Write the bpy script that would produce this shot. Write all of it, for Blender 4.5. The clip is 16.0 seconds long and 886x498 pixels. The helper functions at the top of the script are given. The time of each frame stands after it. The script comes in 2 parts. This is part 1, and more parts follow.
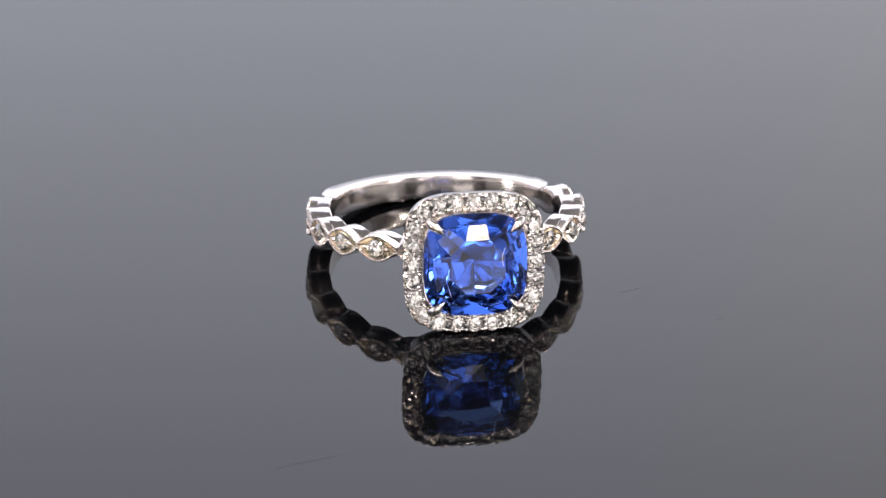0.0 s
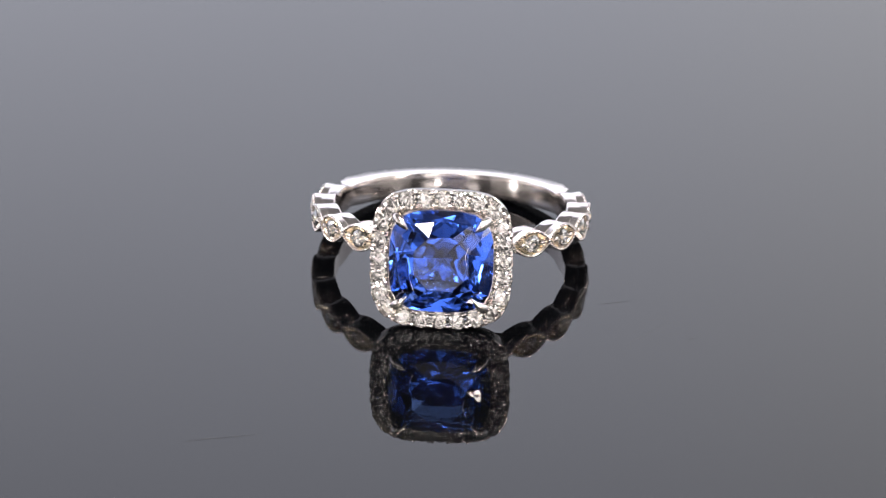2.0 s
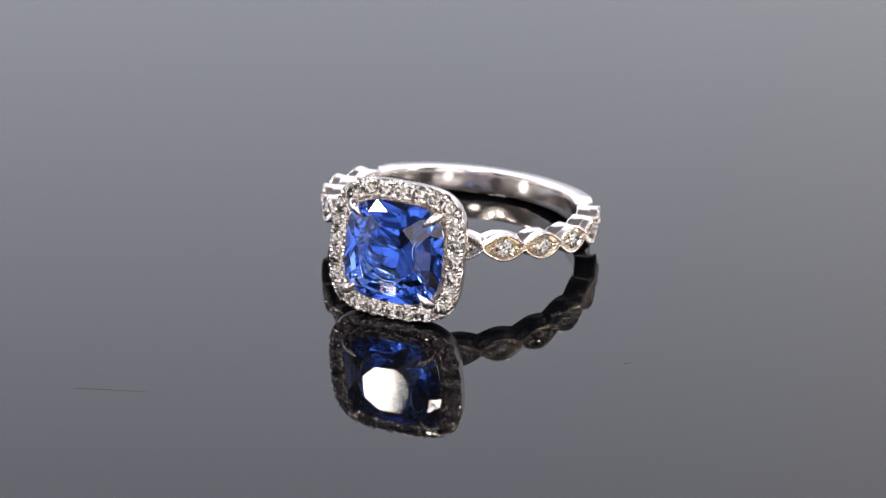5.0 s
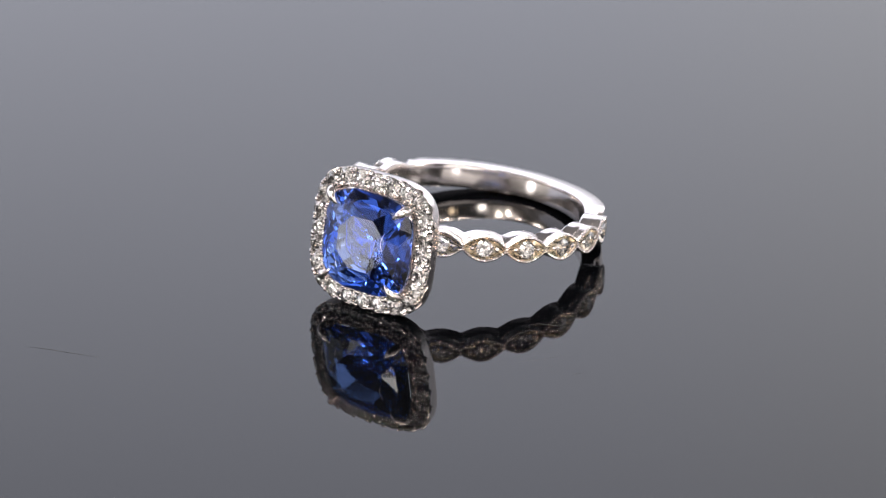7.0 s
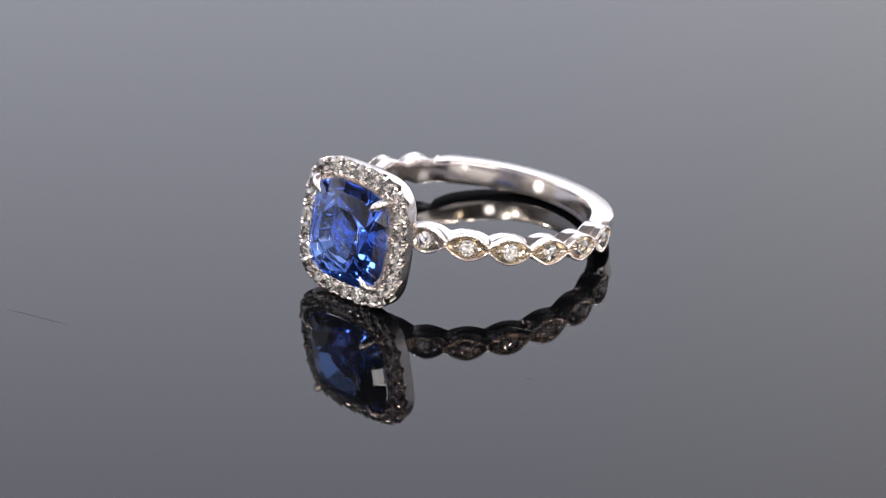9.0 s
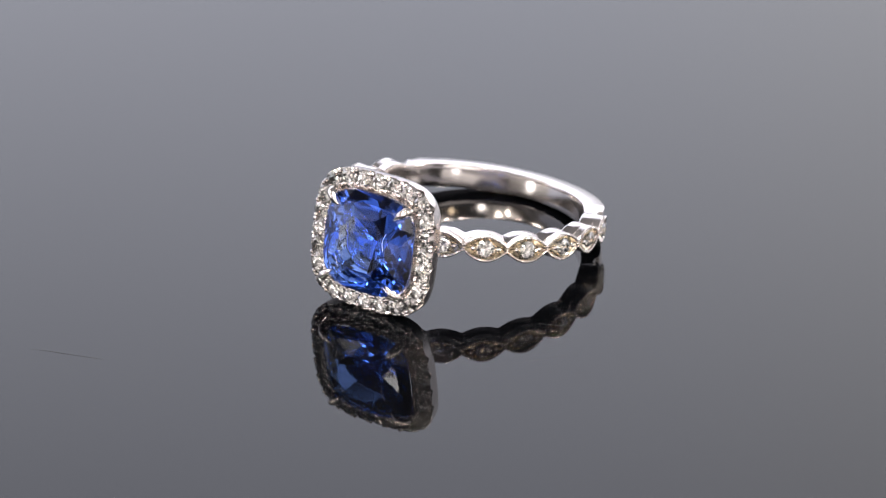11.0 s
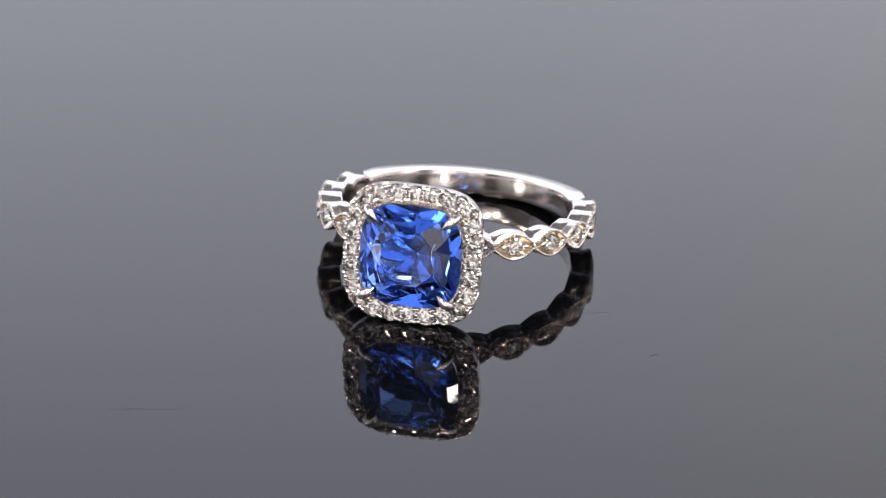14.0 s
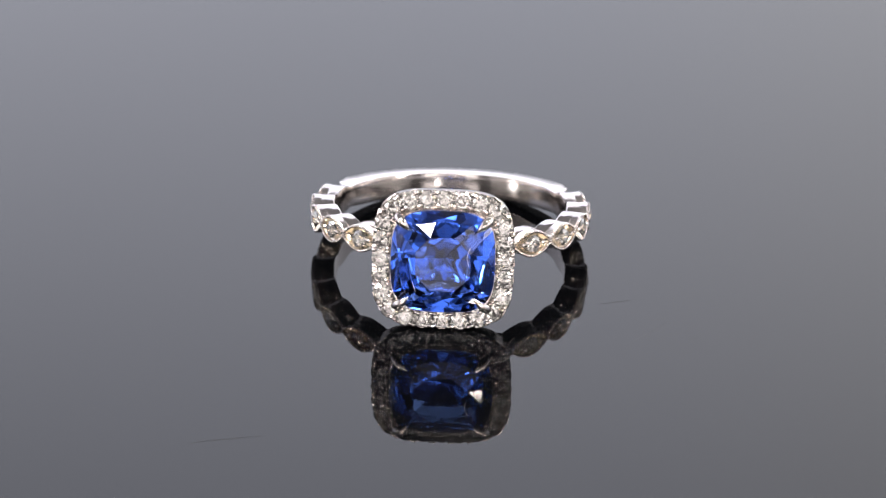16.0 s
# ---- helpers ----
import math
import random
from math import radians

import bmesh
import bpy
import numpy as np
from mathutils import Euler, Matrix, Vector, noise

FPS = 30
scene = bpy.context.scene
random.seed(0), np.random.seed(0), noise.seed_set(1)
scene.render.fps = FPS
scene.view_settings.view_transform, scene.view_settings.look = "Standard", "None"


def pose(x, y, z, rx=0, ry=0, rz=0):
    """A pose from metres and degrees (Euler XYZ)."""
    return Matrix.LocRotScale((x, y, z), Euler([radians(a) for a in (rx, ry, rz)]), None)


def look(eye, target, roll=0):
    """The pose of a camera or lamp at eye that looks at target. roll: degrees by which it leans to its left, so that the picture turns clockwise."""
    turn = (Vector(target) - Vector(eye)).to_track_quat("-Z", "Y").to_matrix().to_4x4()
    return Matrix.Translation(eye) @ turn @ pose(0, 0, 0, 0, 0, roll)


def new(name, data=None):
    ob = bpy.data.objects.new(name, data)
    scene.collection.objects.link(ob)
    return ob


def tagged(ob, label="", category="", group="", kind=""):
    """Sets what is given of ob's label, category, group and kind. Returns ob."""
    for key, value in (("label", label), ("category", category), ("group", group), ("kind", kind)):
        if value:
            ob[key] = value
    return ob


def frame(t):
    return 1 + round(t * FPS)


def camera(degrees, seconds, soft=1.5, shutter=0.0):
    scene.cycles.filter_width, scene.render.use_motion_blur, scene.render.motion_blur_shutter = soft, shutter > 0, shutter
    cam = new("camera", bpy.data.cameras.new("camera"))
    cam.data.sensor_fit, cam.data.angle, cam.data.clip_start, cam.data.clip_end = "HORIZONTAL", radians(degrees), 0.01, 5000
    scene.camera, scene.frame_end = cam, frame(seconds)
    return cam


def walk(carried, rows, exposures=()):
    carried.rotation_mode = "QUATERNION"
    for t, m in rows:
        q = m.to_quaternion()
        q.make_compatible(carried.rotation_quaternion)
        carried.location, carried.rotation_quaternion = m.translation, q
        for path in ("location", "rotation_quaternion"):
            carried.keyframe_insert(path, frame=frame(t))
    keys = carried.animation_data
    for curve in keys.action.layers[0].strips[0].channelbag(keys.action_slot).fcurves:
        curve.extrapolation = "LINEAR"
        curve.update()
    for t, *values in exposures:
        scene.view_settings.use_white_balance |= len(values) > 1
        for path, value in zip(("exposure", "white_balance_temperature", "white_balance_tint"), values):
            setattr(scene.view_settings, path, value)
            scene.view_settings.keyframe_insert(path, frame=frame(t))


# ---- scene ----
S = 0.001  # the parts of the ring are given in millimetres

# ---- camera ----
cam = camera(14.0, 16.0, soft=0.95)
AIM = Vector((-2.72, 0.0, 0.63)) * S
ELEV, DIST = radians(25.39), 0.25332
EYE = AIM + Vector((0, -math.cos(ELEV), math.sin(ELEV))) * DIST
cam.data.dof.use_dof = True
cam.data.dof.focus_distance = 0.2425
cam.data.dof.aperture_fstop = 62.0
walk(cam, [(0.0, look(EYE, AIM, 0.87)), (16.0, look(EYE, AIM, 0.87))], exposures=[(0.0, 0.0), (16.0, 0.0)])

# ---- world and lights ----
world = bpy.data.worlds.new("studio")
scene.world = world
world.use_nodes = True
world.node_tree.nodes["Background"].inputs["Color"].default_value = (0.9, 0.93, 1.0, 1)
world.node_tree.nodes["Background"].inputs["Strength"].default_value = 0.05


def area_lamp(name, eye, target, wide, high, radiance, colour, shape="RECTANGLE"):
    data = bpy.data.lights.new(name, "AREA")
    data.shape, data.size, data.size_y = shape, wide, high
    size = wide * high * (math.pi / 4 if shape in ("DISK", "ELLIPSE") else 1.0)
    data.energy = radiance * math.pi * size
    data.color = colour
    ob = new(name, data)
    ob.matrix_world = look(eye, target)
    return ob


area_lamp("ceiling_light", (0.0, -0.06, 0.50), (0.0, -0.06, 0.0), 0.06, 0.045, 22.0, (1.0, 0.98, 0.97))
area_lamp("front_light", (-0.12, -0.40, 0.37), (0, 0, 0), 0.060, 0.060, 34.0, (1.0, 0.95, 0.90))
area_lamp("front_light", (0.13, -0.40, 0.36), (0, 0, 0), 0.044, 0.044, 16.0, (1.0, 0.80, 0.55))
# unseen fill, added behind the camera to lift the stones' dark facets
area_lamp("front_fill", (0.0, -0.66, 0.20), (0.0, 0.0, 0.03), 0.70, 0.32, 1.5, (1.0, 0.93, 0.90))
area_lamp("side_light", (-0.42, -0.19, 0.045), (0, 0, 0), 0.075, 0.075, 6.5, (1.0, 0.97, 0.95), "DISK")
# right-hand strip is an unseen fill, added to brighten the ring
area_lamp("side_light", (0.36, -0.26, 0.20), (0, 0, 0), 0.07, 0.24, 4.2, (1.0, 0.95, 0.93))
area_lamp("low_front_light", (0.115, -0.50, 0.03), (0, 0, 0), 0.055, 0.055, 5.5, (1.0, 0.97, 0.95), "DISK")
# small unseen disc lamps, added overhead for sparkle on stones and beads
for x, y, z in ((-0.17, -0.20, 0.40), (0.15, -0.24, 0.42), (0.26, 0.02, 0.36), (-0.30, -0.26, 0.40), (-0.28, 0.05, 0.34), (0.05, -0.20, 0.46),
                (-0.24, -0.30, 0.43), (0.24, -0.32, 0.44), (0.32, -0.28, 0.38), (-0.12, -0.10, 0.48), (0.12, -0.10, 0.50), (0.34, -0.16, 0.45), (-0.34, -0.14, 0.46)):
    area_lamp("sparkle_spot", (x, y, z), (0, 0, 0), 0.028, 0.028, 500, (1.0, 0.90, 0.80), "DISK")


# ---- materials ----
def material(name):
    m = bpy.data.materials.new(name)
    m.use_nodes = True
    return m, m.node_tree.nodes, m.node_tree.links, m.node_tree.nodes["Principled BSDF"]


def add_noise(n, l, scale, detail=3.0, low=0.0, high=1.0, source="Object"):
    co = n.new("ShaderNodeTexCoord")
    tex = n.new("ShaderNodeTexNoise")
    tex.inputs["Scale"].default_value, tex.inputs["Detail"].default_value = scale, detail
    l.new(co.outputs[source], tex.inputs["Vector"])
    ramp = n.new("ShaderNodeMapRange")
    ramp.inputs["From Min"].default_value, ramp.inputs["From Max"].default_value = 0.3, 0.7
    ramp.inputs["To Min"].default_value, ramp.inputs["To Max"].default_value = low, high
    l.new(tex.outputs["Fac"], ramp.inputs["Value"])
    return ramp.outputs["Result"]


def white_gold(name, rough_low, rough_high, colour=(0.81, 0.752, 0.73)):
    m, n, l, b = material(name)
    b.inputs["Base Color"].default_value = (*colour, 1)
    b.inputs["Metallic"].default_value = 1.0
    l.new(add_noise(n, l, 900, 3, rough_low, rough_high), b.inputs["Roughness"])
    bump = n.new("ShaderNodeBump")
    bump.inputs["Strength"].default_value, bump.inputs["Distance"].default_value = 0.12, 0.00002
    l.new(add_noise(n, l, 700, 4), bump.inputs["Height"])
    l.new(bump.outputs["Normal"], b.inputs["Normal"])
    return m


GOLD = white_gold("polished_white_gold", 0.16, 0.22)
SHANK = white_gold("mirror_white_gold", 0.11, 0.17)
PALE_GOLD = white_gold("pale_yellow_gold", 0.10, 0.2, (0.82, 0.735, 0.60))
GOLD_BRIGHT = white_gold("burnished_white_gold", 0.05, 0.09)


def gem(name, colour, ior, clear=1.0, cut=0.0, tilt=0.2):
    m, n, l, b = material(name)
    b.inputs["Base Color"].default_value = (*colour, 1)
    b.inputs["Transmission Weight"].default_value = clear
    b.inputs["IOR"].default_value = ior
    b.inputs["Roughness"].default_value = 0.0
    if cut:
        # small polished facets, each with its own slight tilt
        co = n.new("ShaderNodeTexCoord")
        cell = n.new("ShaderNodeTexVoronoi")
        cell.inputs["Scale"].default_value = cut
        l.new(co.outputs["Object"], cell.inputs["Vector"])
        off = n.new("ShaderNodeVectorMath")
        off.operation = "SUBTRACT"
        off.inputs[1].default_value = (0.5, 0.5, 0.5)
        l.new(cell.outputs["Color"], off.inputs[0])
        size = n.new("ShaderNodeVectorMath")
        size.operation = "SCALE"
        size.inputs["Scale"].default_value = tilt
        l.new(off.outputs["Vector"], size.inputs[0])
        geo = n.new("ShaderNodeNewGeometry")
        add = n.new("ShaderNodeVectorMath")
        l.new(geo.outputs["Normal"], add.inputs[0])
        l.new(size.outputs["Vector"], add.inputs[1])
        norm = n.new("ShaderNodeVectorMath")
        norm.operation = "NORMALIZE"
        l.new(add.outputs["Vector"], norm.inputs[0])
        l.new(norm.outputs["Vector"], b.inputs["Normal"])
    return m


SAPPHIRE = gem("blue_sapphire", (0.12, 0.295, 0.98), 1.77)


def deep_facets():
    """The stone's underside: every turn of the light inside deepens the blue."""
    m, n, l, b = material("blue_sapphire_underside")
    n.remove(b)
    glass = n.new("ShaderNodeBsdfGlass")
    glass.inputs["Color"].default_value = (0.69, 0.76, 0.97, 1)
    glass.inputs["IOR"].default_value, glass.inputs["Roughness"].default_value = 1.77, 0.04
    l.new(glass.outputs["BSDF"], n["Material Output"].inputs["Surface"])
    return m


SAPPHIRE_DEEP = deep_facets()
DIAMOND = gem("white_diamond", (0.995, 0.955, 0.925), 2.42, 1.0, 5600.0, 0.15)


def black_acrylic():
    m, n, l, b = material("black_acrylic")
    b.inputs["Base Color"].default_value = (0.0007, 0.0008, 0.0011, 1)
    b.inputs["IOR"].default_value = 1.4
    l.new(add_noise(n, l, 60, 5, 0.012, 0.03), b.inputs["Roughness"])
    return m


ACRYLIC = black_acrylic()


def plain(name, colour, rough, scale=40.0):
    m, n, l, b = material(name)
    mix = n.new("ShaderNodeMix")
    mix.data_type = "RGBA"
    mix.inputs["A"].default_value = (*[c * 0.93 for c in colour], 1)
    mix.inputs["B"].default_value = (*colour, 1)
    l.new(add_noise(n, l, scale, 4), mix.inputs["Factor"])
    l.new(mix.outputs["Result"], b.inputs["Base Color"])
    b.inputs["Roughness"].default_value = rough
    return m


FABRIC = plain("white_studio_fabric", (0.60, 0.60, 0.605), 0.9)
DARK_CLOTH = plain("dark_grey_cloth", (0.05, 0.05, 0.053), 0.9)
GREY_CLOTH = plain("grey_cloth", (0.14, 0.138, 0.138), 0.9)
LINT = plain("grey_lint", (0.022, 0.022, 0.022), 0.8, 2000)
PALE_LINE = plain("pale_line", (0.62, 0.62, 0.68), 0.7, 2000)


def glowing_diffuser():
    """Sheet with its light painted as glow: brightest low behind the platter, falling off upwards."""
    m, n, l, b = material("glow_painted_diffuser")
    co = n.new("ShaderNodeTexCoord")
    xyz = n.new("ShaderNodeSeparateXYZ")
    l.new(co.outputs["Object"], xyz.inputs["Vector"])
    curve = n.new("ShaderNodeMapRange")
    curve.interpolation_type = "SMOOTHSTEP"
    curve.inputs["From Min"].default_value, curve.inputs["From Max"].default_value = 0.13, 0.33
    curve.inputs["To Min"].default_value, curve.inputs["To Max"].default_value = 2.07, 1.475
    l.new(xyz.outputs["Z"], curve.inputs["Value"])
    # painted falloff: the glow also dims near the bottom and the far sides
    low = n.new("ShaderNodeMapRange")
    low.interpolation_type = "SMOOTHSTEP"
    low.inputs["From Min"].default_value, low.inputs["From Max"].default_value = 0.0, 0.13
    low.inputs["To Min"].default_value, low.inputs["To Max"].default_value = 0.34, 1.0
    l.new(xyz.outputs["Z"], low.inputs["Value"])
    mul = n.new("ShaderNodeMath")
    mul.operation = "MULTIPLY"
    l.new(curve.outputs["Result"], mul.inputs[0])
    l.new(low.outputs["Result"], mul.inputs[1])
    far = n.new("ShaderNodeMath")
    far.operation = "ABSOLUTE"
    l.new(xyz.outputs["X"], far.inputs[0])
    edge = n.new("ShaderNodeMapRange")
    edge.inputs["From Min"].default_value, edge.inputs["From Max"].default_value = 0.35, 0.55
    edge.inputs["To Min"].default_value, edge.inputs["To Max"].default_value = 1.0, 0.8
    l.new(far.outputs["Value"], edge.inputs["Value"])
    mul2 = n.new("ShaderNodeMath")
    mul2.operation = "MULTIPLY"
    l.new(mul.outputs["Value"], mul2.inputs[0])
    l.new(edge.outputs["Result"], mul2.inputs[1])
    b.inputs["Base Color"].default_value = (0.03, 0.03, 0.03, 1)
    # warmer light to the right, put into the glow colour
    side = n.new("ShaderNodeMapRange")
    side.interpolation_type = "SMOOTHSTEP"
    side.inputs["From Min"].default_value, side.inputs["From Max"].default_value = 0.0, 0.12
    l.new(xyz.outputs["X"], side.inputs["Value"])
    tint = n.new("ShaderNodeMix")
    tint.data_type = "RGBA"
    tint.inputs["A"].default_value, tint.inputs["B"].default_value = (0.92, 0.955, 1.12, 1), (0.97, 0.985, 1.085, 1)
    l.new(side.outputs["Result"], tint.inputs["Factor"])
    l.new(tint.outputs["Result"], b.inputs["Emission Color"])
    l.new(mul2.outputs["Value"], b.inputs["Emission Strength"])
    return m


DIFFUSER = glowing_diffuser()


# ---- building helpers ----
def mesh_of(name, bm, mat, smooth=False, crisp=0.0):
    """crisp: edges that turn by more than this many degrees stay sharp."""
    bmesh.ops.recalc_face_normals(bm, faces=bm.faces)
    if crisp:
        for e in bm.edges:
            e.smooth = len(e.link_faces) == 2 and e.calc_face_angle(0.0) < radians(crisp)
    data = bpy.data.meshes.new(name)
    bm.to_mesh(data)
    bm.free()
    data.materials.append(mat)
    if smooth:
        for f in data.polygons:
            f.use_smooth = True
    return data


def part(name, bm, mat, parent, label="", smooth=False, crisp=0.0):
    ob = new(name, mesh_of(name, bm, mat, smooth, crisp))
    ob.parent = parent
    return tagged(ob, label) if label else ob


def box(bm, x0, x1, y0, y1, z0, z1):
    vs = [bm.verts.new((x, y, z)) for x in (x0, x1) for y in (y0, y1) for z in (z0, z1)]
    for q in ((0, 1, 3, 2), (4, 6, 7, 5), (0, 4, 5, 1), (2, 3, 7, 6), (0, 2, 6, 4), (1, 5, 7, 3)):
        bm.faces.new([vs[i] for i in q])


def loft(bm, rings, closed=False):
    """Quads between closed rings of equal length; closed joins the last ring to the first."""
    made = [[bm.verts.new(p) for p in r] for r in rings]
    pairs = list(zip(made, made[1:])) + ([(made[-1], made[0])] if closed else [])
    for a, b in pairs:
        for i in range(len(a)):
            j = (i + 1) % len(a)
            bm.faces.new((a[i], a[j], b[j], b[i]))
    return made


def setting(name, bm, mat, label, smooth=False):
    return tagged(new(name, mesh_of(name, bm, mat, smooth)), label, kind="structure")


# ---- unseen booth added round the platter ----
def booth():
    # cloth tones are chosen for how bright or dark the ring's reflections come out
    walls = {"floor": (-0.6, 0.6, -0.7, 0.55, -0.02, -0.006, DARK_CLOTH), "ceiling": (-0.6, 0.6, -0.7, 0.55, 0.55, 0.56, GREY_CLOTH),
             "wall_left": (-0.61, -0.6, -0.7, 0.55, -0.02, 0.56, FABRIC), "wall_right": (0.6, 0.61, -0.7, 0.55, -0.02, 0.56, FABRIC),
             "wall_back": (-0.61, 0.61, 0.55, 0.56, -0.02, 0.56, FABRIC), "wall_front": (-0.61, 0.61, -0.71, -0.7, -0.02, 0.56, GREY_CLOTH)}
    labels = {"wall_front": "unseen grey cloth wall added behind the camera", "floor": "unseen dark grey cloth floor added under the turntable",
              "ceiling": "unseen grey cloth ceiling added over the platter"}
    for name, (*b, mat) in walls.items():
        bm = bmesh.new()
        box(bm, *b)
        setting(name, bm, mat, labels.get(name, "unseen plain white fabric side added round the platter"))
    bm = bmesh.new()
    line = [(-0.55, -0.02), (-0.55, 0.30), (-0.52, 0.40), (-0.44, 0.45), (0.44, 0.45), (0.52, 0.40), (0.55, 0.30), (0.55, -0.02)]
    thick = [(x * 1.008, y + 0.005 * (abs(x) < 0.5)) for x, y in line][::-1]
    loops = [[bm.verts.new((x, y, z)) for x, y in line + thick] for z in (-0.005, 0.46)]
    m = len(loops[0])
    for i in range(m):
        bm.faces.new((loops[0][i], loops[0][(i + 1) % m], loops[1][(i + 1) % m], loops[1][i]))
    for ring in loops:
        for i in range(len(line) - 1):
            bm.faces.new((ring[i], ring[i + 1], ring[m - 2 - i], ring[m - 1 - i]))
    setting("backdrop", bm, DIFFUSER, "unseen white sheet with painted graded glow, curving round behind the platter")


booth()


# ---- the turning platter ----
def platter():
    bm = bmesh.new()
    n = 160
    prof = [(0.1285, -0.006), (0.1300, -0.0045), (0.1300, -0.0012), (0.1296, -0.0004), (0.1288, 0.0)]
    rings = loft(bm, [[(r * math.cos(2 * math.pi * i / n), r * math.sin(2 * math.pi * i / n), z) for i in range(n)] for r, z in prof])
    bm.faces.new(rings[0])
    bm.faces.new(rings[-1])
    return tagged(new("turntable_platter", mesh_of("turntable_platter", bm, ACRYLIC)),
                  "glossy black acrylic turntable platter, mirror smooth", "turntable")


PLATTER = platter()


# ---- the ring: head towards -y, axis along z ----
RING = tagged(new("ring"), "white gold halo ring with blue sapphire and diamonds on acrylic", "ring")
RING_PLACE = pose(-2.31 * S, 1.86 * S, 2.53 * S, -10.1, 0, 0)
RI, RO = 8.15, 9.74
PHI, STEP, LINKS = 20.17, 17.97, 6
HEAD_Z, HEAD_ROLL = 0.07, radians(-0.52)


def on_band(phi, r, z):
    """Point at phi degrees from the head, radius r, height z across the band."""
    a = radians(phi)
    return (r * math.sin(a) * S, -r * math.cos(a) * S, z * S)


def band_section(phi, ri, ro, wi, wo):
    """Cross-section of the band: half-width wi inside and wo outside, small rounded edges, a slightly domed inside."""
    e = 0.10
    half = [(ri - 0.03, 0.0), (ri - 0.02, wi * 0.5), (ri, wi - e), (ri + e * 0.3, wi - e * 0.3), (ri + e, wi), ((ri + ro) / 2, wi * 0.62 + wo * 0.38),
            (ro - e, wo), (ro - e * 0.3, wo - e * 0.3), (ro, wo - e)]
    return [on_band(phi, r, z) for r, z in half + [(r, -z) for r, z in half[:0:-1]]]


def band():
    bm = bmesh.new()
    first = PHI + STEP * (LINKS - 0.5)
    rings = []
    for i in range(720):
        phi = i * 0.5
        side = min(phi, 360 - phi)
        k, swell, wide = [v * v * (3 - 2 * v) for v in (min(max((side - first + at) / span, 0), 1) for at, span in ((1.0, 3.0), (1.0, 11.0), (7.5, 7.5)))]
        back = min(max((side - first) / (180 - first), 0), 1)
        off = abs((side - PHI) / STEP - round((side - PHI) / STEP)) * 2
        inner, outer = 0.60 + 0.36 * (1 - off ** 1.8), 0.34 + 0.62 * (1 - off ** 1.9)
        plain = 0.80 + 0.10 * swell - 0.06 * back
        rings.append(band_section(phi, RI, 9.12 + k * 0.38 + swell * (0.22 + 0.09 * back), inner * (1 - wide) + wide * plain, outer * (1 - wide) + wide * plain))
    loft(bm, rings, closed=True)
    part("band", bm, SHANK, RING, "plain polished shank", True, 24)


def marquise(n, half_long, half_wide, tip):
    """Pointed oval outline."""
    out = []
    for i in range(n):
        a = 2 * math.pi * i / n
        s = math.cos(a)
        z = tip + (half_wide - tip) * (1 - abs(s) ** 1.9)
        if i in (0, n // 2):
            out.append((s * half_long, 0.0))
        else:
            out.append((s * half_long, math.copysign(z, math.sin(a))))
    return out


def round_brilliant(r, crown=0.34, pavilion=0.86):
    """Faceted round stone of radius r mm: table towards +z."""
    bm = bmesh.new()
    def circle(rad, z, n, turn):
        return [bm.verts.new((rad * r * math.cos(2 * math.pi * (i + turn) / n) * S, rad * r * math.sin(2 * math.pi * (i + turn) / n) * S, z * r * S)) for i in range(n)]
    circle(0.54, crown, 8, 0.0)
    circle(0.76, crown * 0.64, 8, 0.5)
    circle(1.0, 0.02, 16, 0.0)
    circle(1.0, -0.03, 16, 0.0)
    circle(0.42, -pavilion * 0.62, 8, 0.5)
    circle(0.22, -pavilion * 0.82, 8, 0.0)
    circle(0.01, -pavilion, 8, 0.5)
    bmesh.ops.convex_hull(bm, input=list(bm.verts))
    return bm


def ball(bm, c, r, u=8, v=6):
    rings = [[(c[0] + r * math.sin(math.pi * j / v) * math.cos(2 * math.pi * i / u), c[1] + r * math.sin(math.pi * j / v) * math.sin(2 * math.pi * i / u),
               c[2] + r * math.cos(math.pi * j / v)) for i in range(u)] for j in range(1, v)]
    made = loft(bm, rings)
    for ring, z in ((made[0], r), (made[-1], -r)):
        top = bm.verts.new((c[0], c[1], c[2] + z))
        for i in range(u):
            bm.faces.new((top, ring[i], ring[(i + 1) % u]))


MELEE = mesh_of("melee_diamond", round_brilliant(0.62), DIAMOND)


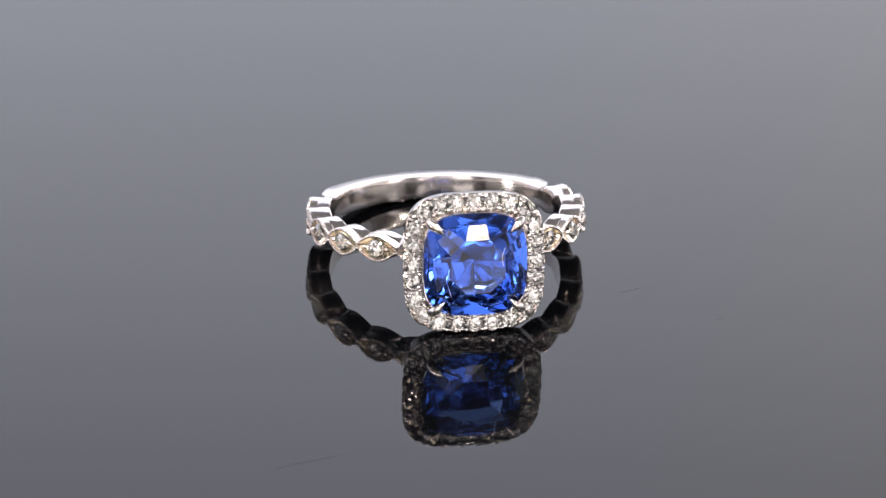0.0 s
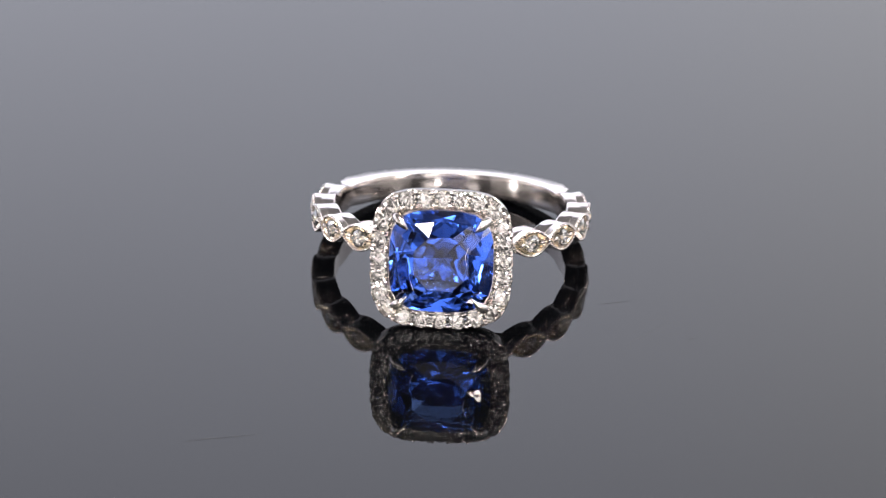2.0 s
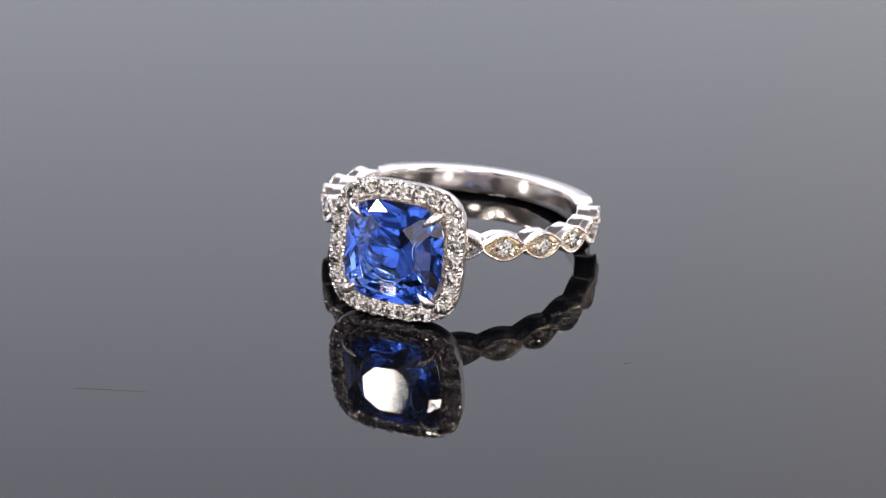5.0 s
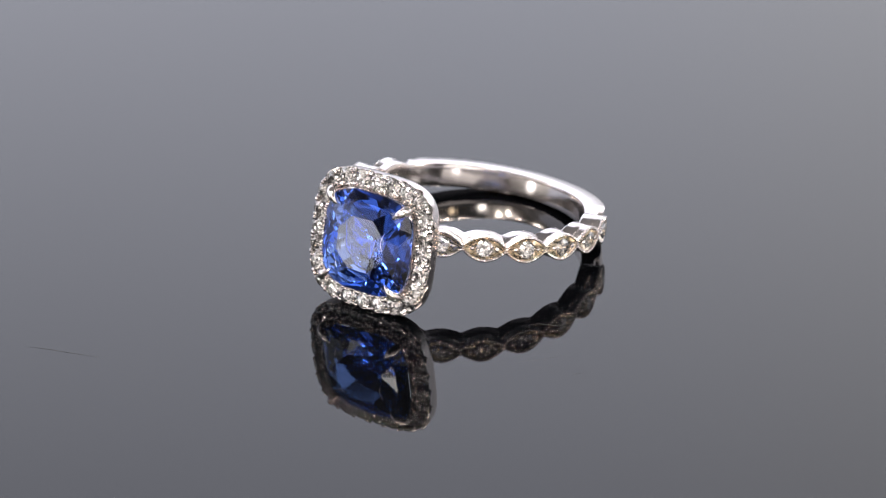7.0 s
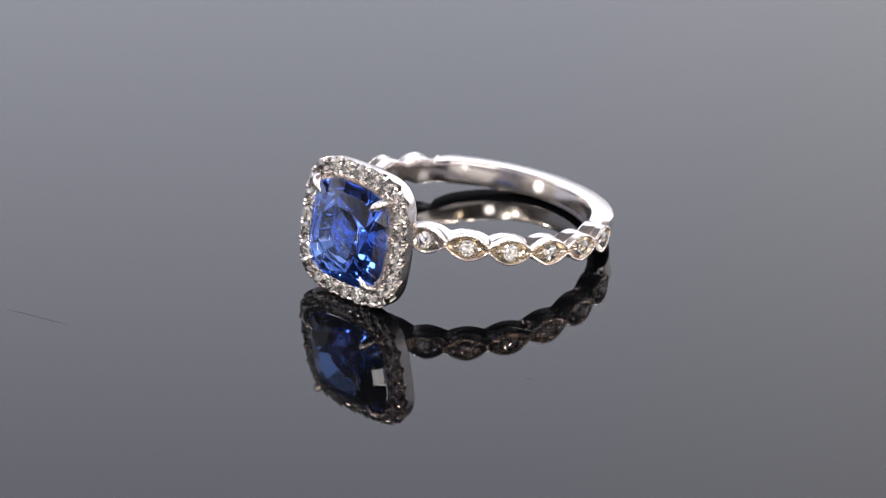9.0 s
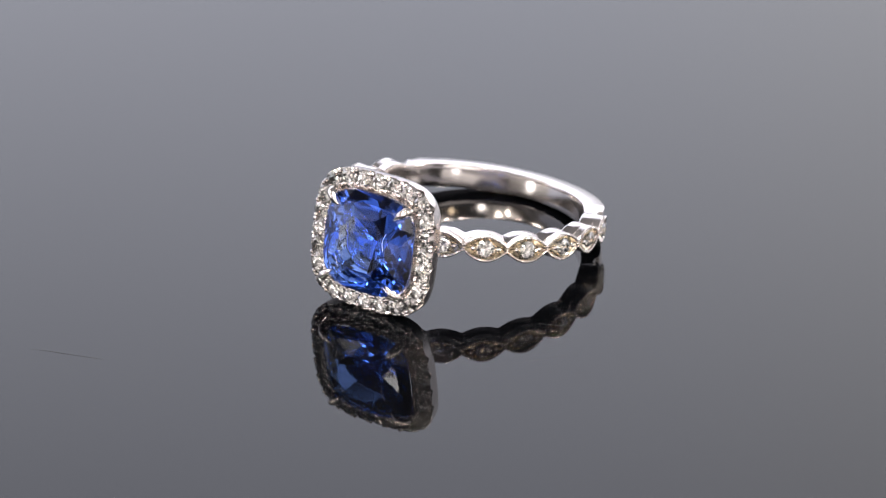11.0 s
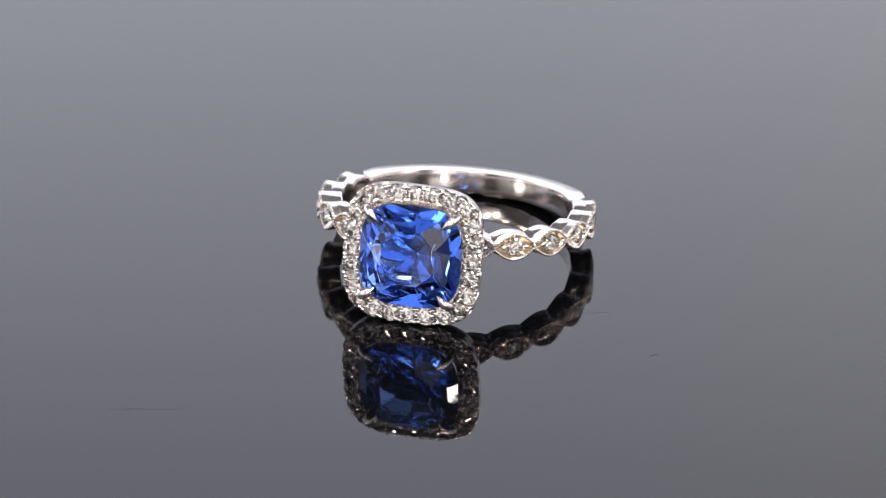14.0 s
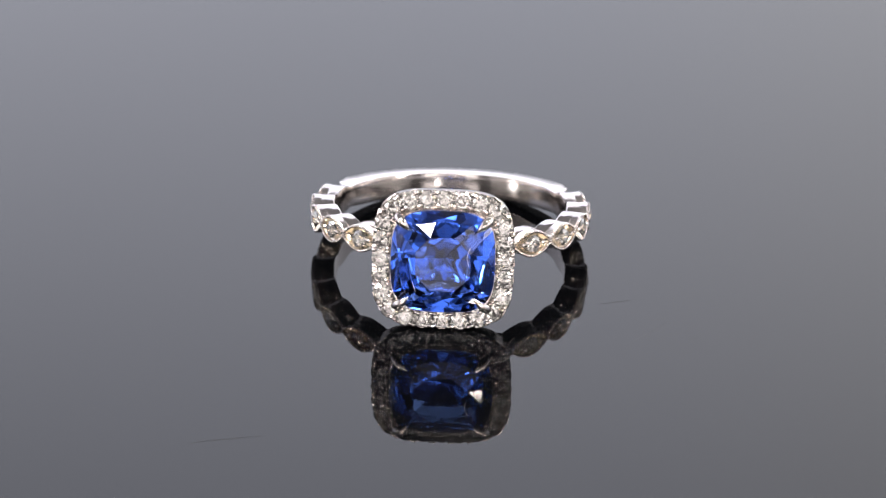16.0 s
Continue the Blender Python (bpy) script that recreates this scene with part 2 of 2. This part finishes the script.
def link_meshes():
    """One marquise link, its face towards -y, built at the head's place (phi 0)."""
    n = 44
    out = marquise(n, 1.60, 0.98, 0.14)
    def ring_at(r, inset):
        pts = []
        for s, z in out:
            f = 1 - inset / 0.98
            pts.append(on_band(math.degrees(s * (1 - inset / 1.7) / 9.6), r, z * f))
        return pts
    bm = bmesh.new()
    rings = loft(bm, [ring_at(RO - 0.72, 0.08), ring_at(RO - 0.64, 0.02), ring_at(RO - 0.14, 0.0), ring_at(RO - 0.09, 0.06), ring_at(RO - 0.09, 0.21), ring_at(RO - 0.20, 0.235)])
    bm.faces.new(rings[0])
    body = mesh_of("marquise_link", bm, GOLD, True, 28)
    bm = bmesh.new()
    fine = marquise(400, 1.60, 0.98, 0.14)
    walked, last = 0.0, fine[0]
    for s, z in fine[1:] + fine[:1]:
        walked += math.hypot(s - last[0], z - last[1])
        last = (s, z)
        if walked > 0.225:
            walked = 0.0
            ball(bm, on_band(math.degrees(s * 0.94 / 9.6), RO - 0.02, z * 0.875), 0.106 * S, 8, 6)
    floor_bm = bmesh.new()
    bowl = loft(floor_bm, [ring_at(RO - 0.68, 0.30), ring_at(RO - 0.14, 0.22), ring_at(RO - 0.28, 0.34), ring_at(RO - 0.44, 0.50), ring_at(RO - 0.54, 0.72), ring_at(RO - 0.57, 0.90)])
    floor_bm.faces.new(bowl[0])
    floor_bm.faces.new(bowl[-1])
    plate = mesh_of("setting_plate", floor_bm, PALE_GOLD, True, 50)
    grains = mesh_of("milgrain", bm, GOLD_BRIGHT, True)
    bm = bmesh.new()
    ball(bm, (0, 0, 0), 0.18 * S, 10, 8)
    bead = mesh_of("bead", bm, GOLD_BRIGHT, True)
    return body, plate, grains, bead


def links():
    body, plate, grains, bead = link_meshes()
    rng = random.Random(3)
    for side in (1, -1):
        for k in range(LINKS):
            phi = side * (PHI + STEP * k)
            link = new("marquise_link", body)
            link.parent = RING
            link.matrix_basis = pose(0, 0, 0, 0, 0, phi)
            tagged(link, "scalloped marquise link with milgrain edge")
            tagged(new("setting_plate", plate), "pale yellow gold recess").parent = link
            g = new("milgrain", grains)
            g.parent = link
            d = new("melee_diamond", MELEE)
            d.parent = link
            d.matrix_basis = Matrix.Translation((0, -(RO - 0.06) * S, 0)) @ pose(0, 0, 0, 90 + rng.uniform(-9, 9), rng.uniform(-9, 9), 0) @ pose(0, 0, 0, 0, 0, rng.uniform(0, 45))
            tagged(d, "small round white diamond")
            for s in (-0.84, 0.84):
                b = new("bead", bead)
                b.parent = link
                b.matrix_basis = Matrix.Translation(on_band(math.degrees(s / 9.6), RO - 0.05, 0))


# the head: x across, z up, d outwards from the ring's centre
def head(x, z, d):
    c, s = math.cos(HEAD_ROLL), math.sin(HEAD_ROLL)
    return Vector(((x * c - z * s) * S, -d * S, (x * s + z * c + HEAD_Z) * S))


def cushion(half, n, power, turn=0.0):
    """Rounded square outline with n points, evenly spaced along it."""
    fine = []
    m = 2000
    for i in range(m + 1):
        a = 2 * math.pi * i / m + turn
        c, s = math.cos(a), math.sin(a)
        r = half / (abs(c) ** power + abs(s) ** power) ** (1 / power)
        fine.append((r * c, r * s))
    acc = [0.0]
    for p, q in zip(fine, fine[1:]):
        acc.append(acc[-1] + math.hypot(q[0] - p[0], q[1] - p[1]))
    out, j = [], 0
    for i in range(n):
        goal = acc[-1] * i / n
        while acc[j + 1] < goal:
            j += 1
        out.append(fine[j])
    return out


HALO_OUT, HALO_IN, HALO_MID = 4.82, 3.50, 4.17
FACE = 12.74


def halo():
    n = 24 * 12
    bm = bmesh.new()
    def ring_at(half, d, dip=0.0):
        return [head(x, z, d - dip * (0.5 - 0.5 * math.cos(2 * math.pi * i / 12)) ** 3) for i, (x, z) in enumerate(cushion(half, n, 3.7))]
    loft(bm, [ring_at(HALO_IN, 11.80), ring_at(HALO_OUT - 0.45, 11.64), ring_at(HALO_OUT - 0.22, 11.64), ring_at(HALO_OUT - 0.15, 11.68), ring_at(HALO_OUT - 0.12, 11.76),
              ring_at(HALO_OUT - 0.09, 12.10), ring_at(HALO_OUT - 0.05, FACE - 0.05, 0.30), ring_at(HALO_OUT - 0.10, FACE - 0.03, 0.30), ring_at(HALO_OUT - 0.16, FACE - 0.66),
              ring_at(HALO_IN + 0.16, FACE - 0.66), ring_at(HALO_IN + 0.10, FACE - 0.10), ring_at(HALO_IN + 0.02, 13.02), ring_at(HALO_IN - 0.06, 13.02), ring_at(HALO_IN - 0.16, FACE - 0.20)], closed=True)
    frame_ob = part("halo_frame", bm, GOLD, RING, "cushion-shaped pave halo frame", True, 40)
    stone = mesh_of("halo_diamond", round_brilliant(0.665), DIAMOND)
    bm = bmesh.new()
    ball(bm, (0, 0, 0), 0.16 * S, 8, 6)
    bead = mesh_of("halo_bead", bm, GOLD_BRIGHT, True)
    count = 24
    mid = cushion(HALO_MID, count * 2, 3.7)
    rng = random.Random(5)
    for i in range(count):
        x, z = mid[2 * i]
        d = new("halo_diamond", stone)
        d.parent = frame_ob
        d.matrix_basis = Matrix.Translation(head(x, z, FACE - 0.02)) @ pose(0, 0, 0, 90 + rng.uniform(-8, 8), rng.uniform(-8, 8), 0) @ pose(0, 0, 0, 0, 0, rng.uniform(0, 45))
        x, z = mid[2 * i + 1]
        reach = math.hypot(x, z)
        ux, uz = x / reach, z / reach
        tx, tz = -uz, ux
        for out, along in ((0.46, 0.13), (0.46, -0.13), (-0.42, 0.11), (-0.42, -0.11)):
            b = new("halo_bead", bead)
            b.parent = frame_ob
            b.matrix_basis = Matrix.Translation(head(x + ux * out + tx * along, z + uz * out + tz * along, FACE + 0.06))


def sapphire():
    bm = bmesh.new()
    rng = random.Random(11)
    def ring_at(half, d, n, power, turn=0.0, uneven=0.0):
        for x, z in cushion(half, n, power, turn):
            bm.verts.new(head(x + rng.uniform(-uneven, uneven), z + rng.uniform(-uneven, uneven), d))
    eighth = math.pi / 8
    ring_at(3.50, 13.24, 32, 3.4)
    ring_at(3.50, 13.16, 32, 3.4)
    ring_at(2.90, 13.72, 16, 3.2, eighth / 2, 0.06)
    ring_at(1.90, 14.14, 8, 3.0, eighth, 0.07)
    ring_at(2.40, 11.92, 8, 2.7, 0.0, 0.10)
    bm.verts.new(head(0.10, -0.06, 10.30))
    bmesh.ops.convex_hull(bm, input=list(bm.verts))
    bmesh.ops.recalc_face_normals(bm, faces=bm.faces)
    for f in bm.faces:
        f.material_index = int(f.calc_center_median().y > -13.15 * S)
    stone = part("sapphire", bm, SAPPHIRE, RING, "cushion-cut royal blue faceted sapphire")
    stone.data.materials.append(SAPPHIRE_DEEP)
    # pale lines laid on the crown in place of bright streaks inside the stone
    for line in ([(1.85, 1.30, 14.12), (1.64, 0.62, 14.15), (1.78, 0.0, 14.14)], [(-2.15, -0.60, 13.99), (-1.98, -1.25, 13.99), (-1.75, -1.95, 13.98)]):
        part("scratch", tube([head(*p) for p in spline(line)], [0.010] * (6 * len(line) - 5), 6), PALE_LINE, stone, "fine pale line standing in for a streak inside the stone", True)


def tube(path, radii, n=14):
    """Tapered tube along points, closed at both ends."""
    bm = bmesh.new()
    rings = []
    for i, p in enumerate(path):
        a, b = path[max(i - 1, 0)], path[min(i + 1, len(path) - 1)]
        way = (b - a).normalized()
        side = way.cross(Vector((0.31, 0.2, 0.93))).normalized()
        up = way.cross(side)
        rings.append([p + (side * math.cos(2 * math.pi * j / n) + up * math.sin(2 * math.pi * j / n)) * radii[i] * S for j in range(n)])
    made = loft(bm, rings)
    bm.faces.new(made[0])
    bm.faces.new(made[-1])
    return bm


def spline(pts, steps=6):
    out = []
    for i in range(len(pts) - 1):
        p0, p1, p2, p3 = pts[max(i - 1, 0)], pts[i], pts[i + 1], pts[min(i + 2, len(pts) - 1)]
        for k in range(steps):
            t = k / steps
            out.append(tuple(0.5 * (2 * b + (c - a) * t + (2 * a - 5 * b + 4 * c - d) * t * t + (3 * b - a - 3 * c + d) * t ** 3) for a, b, c, d in zip(p0, p1, p2, p3)))
    return out + [tuple(pts[-1])]


def prongs():
    for sx in (-1, 1):
        for sz in (-1, 1):
            line = spline([(2.45, 2.45, 11.3, 0.20), (2.7, 2.7, 12.0, 0.28), (3.02, 3.02, 13.0, 0.32), (3.00, 3.02, 13.58, 0.35), (2.74, 2.80, 13.92, 0.32), (2.42, 2.49, 14.00, 0.17), (2.20, 2.29, 13.95, 0.04)])
            bm = tube([head(sx * x, sz * z, d) for x, z, d, r in line], [r for *_, r in line])
            part("prong", bm, GOLD_BRIGHT, RING, "polished claw prong", True)


def gallery():
    n = 96
    bm = bmesh.new()
    rings = []
    for half, d in ((1.50, 9.2), (1.70, 9.2), (1.85, 10.3), (2.05, 10.3), (2.00, 9.9), (1.75, 8.75), (1.50, 8.75)):
        rings.append([head(x, z * (0.55 if d < 9.5 else 0.85), d) for x, z in cushion(half, n, 3.0)])
    loft(bm, rings, closed=True)
    part("gallery", bm, GOLD, RING, "open gallery basket under the stone", True)


band()
links()
halo()
sapphire()
prongs()
gallery()


# ---- lint and dust on the platter ----
def fibre(name, pts, thick, label):
    line = spline([(x, y, 0.0) for x, y in pts], 8)
    bm = tube([Vector((x, y, thick)) * S for x, y, _ in line], [thick * (0.4 + 0.6 * math.sin(math.pi * min(max(i / (len(line) - 1), 0.06), 0.94))) for i in range(len(line))], 6)
    return tagged(new(name, mesh_of(name, bm, LINT, True)), label, "lint", "lint on the platter")


FIBRES = [fibre("lint_fibre", [(-17.7, -28.65), (-16.5, -28.2), (-15.3, -27.9), (-12.8, -27.2)], 0.008, "long grey hair-thin lint fibre on black acrylic"),
          fibre("lint_fibre", [(8.4, -6.75), (9.3, -6.45), (10.5, -6.0)], 0.007, "short grey lint fibre lying on black acrylic"),
          fibre("lint_fibre", [(14.35, -11.75), (14.6, -11.5), (14.85, -11.3)], 0.010, "tiny dark speck of lint lying on black acrylic")]


def scratch(pts, wide):
    """Hairline scratch with a raised burr, moving with the platter."""
    line = spline([(x, y, 0.0) for x, y in pts], 8)
    bm = tube([Vector((x, y, 0.0)) * S for x, y, _ in line], [wide * (0.5 + 0.5 * math.sin(math.pi * i / (len(line) - 1))) for i in range(len(line))], 6)
    part("scratch", bm, LINT, PLATTER, "hairline scratch", True)


scratch([(10.3, -12.6), (11.2, -11.5), (12.2, -10.2), (13.0, -9.1)], 0.005)
scratch([(12.0, -12.3), (12.6, -11.7), (13.1, -11.0)], 0.004)


def motions():
    """Platter, ring and lint turn together about the platter's axis, out and back again."""
    def turn(t):
        u = t if t < 8.95 else 17.9 - t
        v = max(u - 8.5, 0.0)
        return 9.05 - 5.88 * u + 6.52 * v * v
    times = [0.25 * i for i in range(65)] + [8.6, 8.85, 8.95, 9.05, 9.3]
    times = sorted(set(times))
    for thing, place in [(PLATTER, Matrix()), (RING, RING_PLACE)] + [(f, Matrix()) for f in FIBRES]:
        walk(thing, [(t, pose(0, 0, 0, 0, 0, turn(t)) @ place) for t in times])


motions()
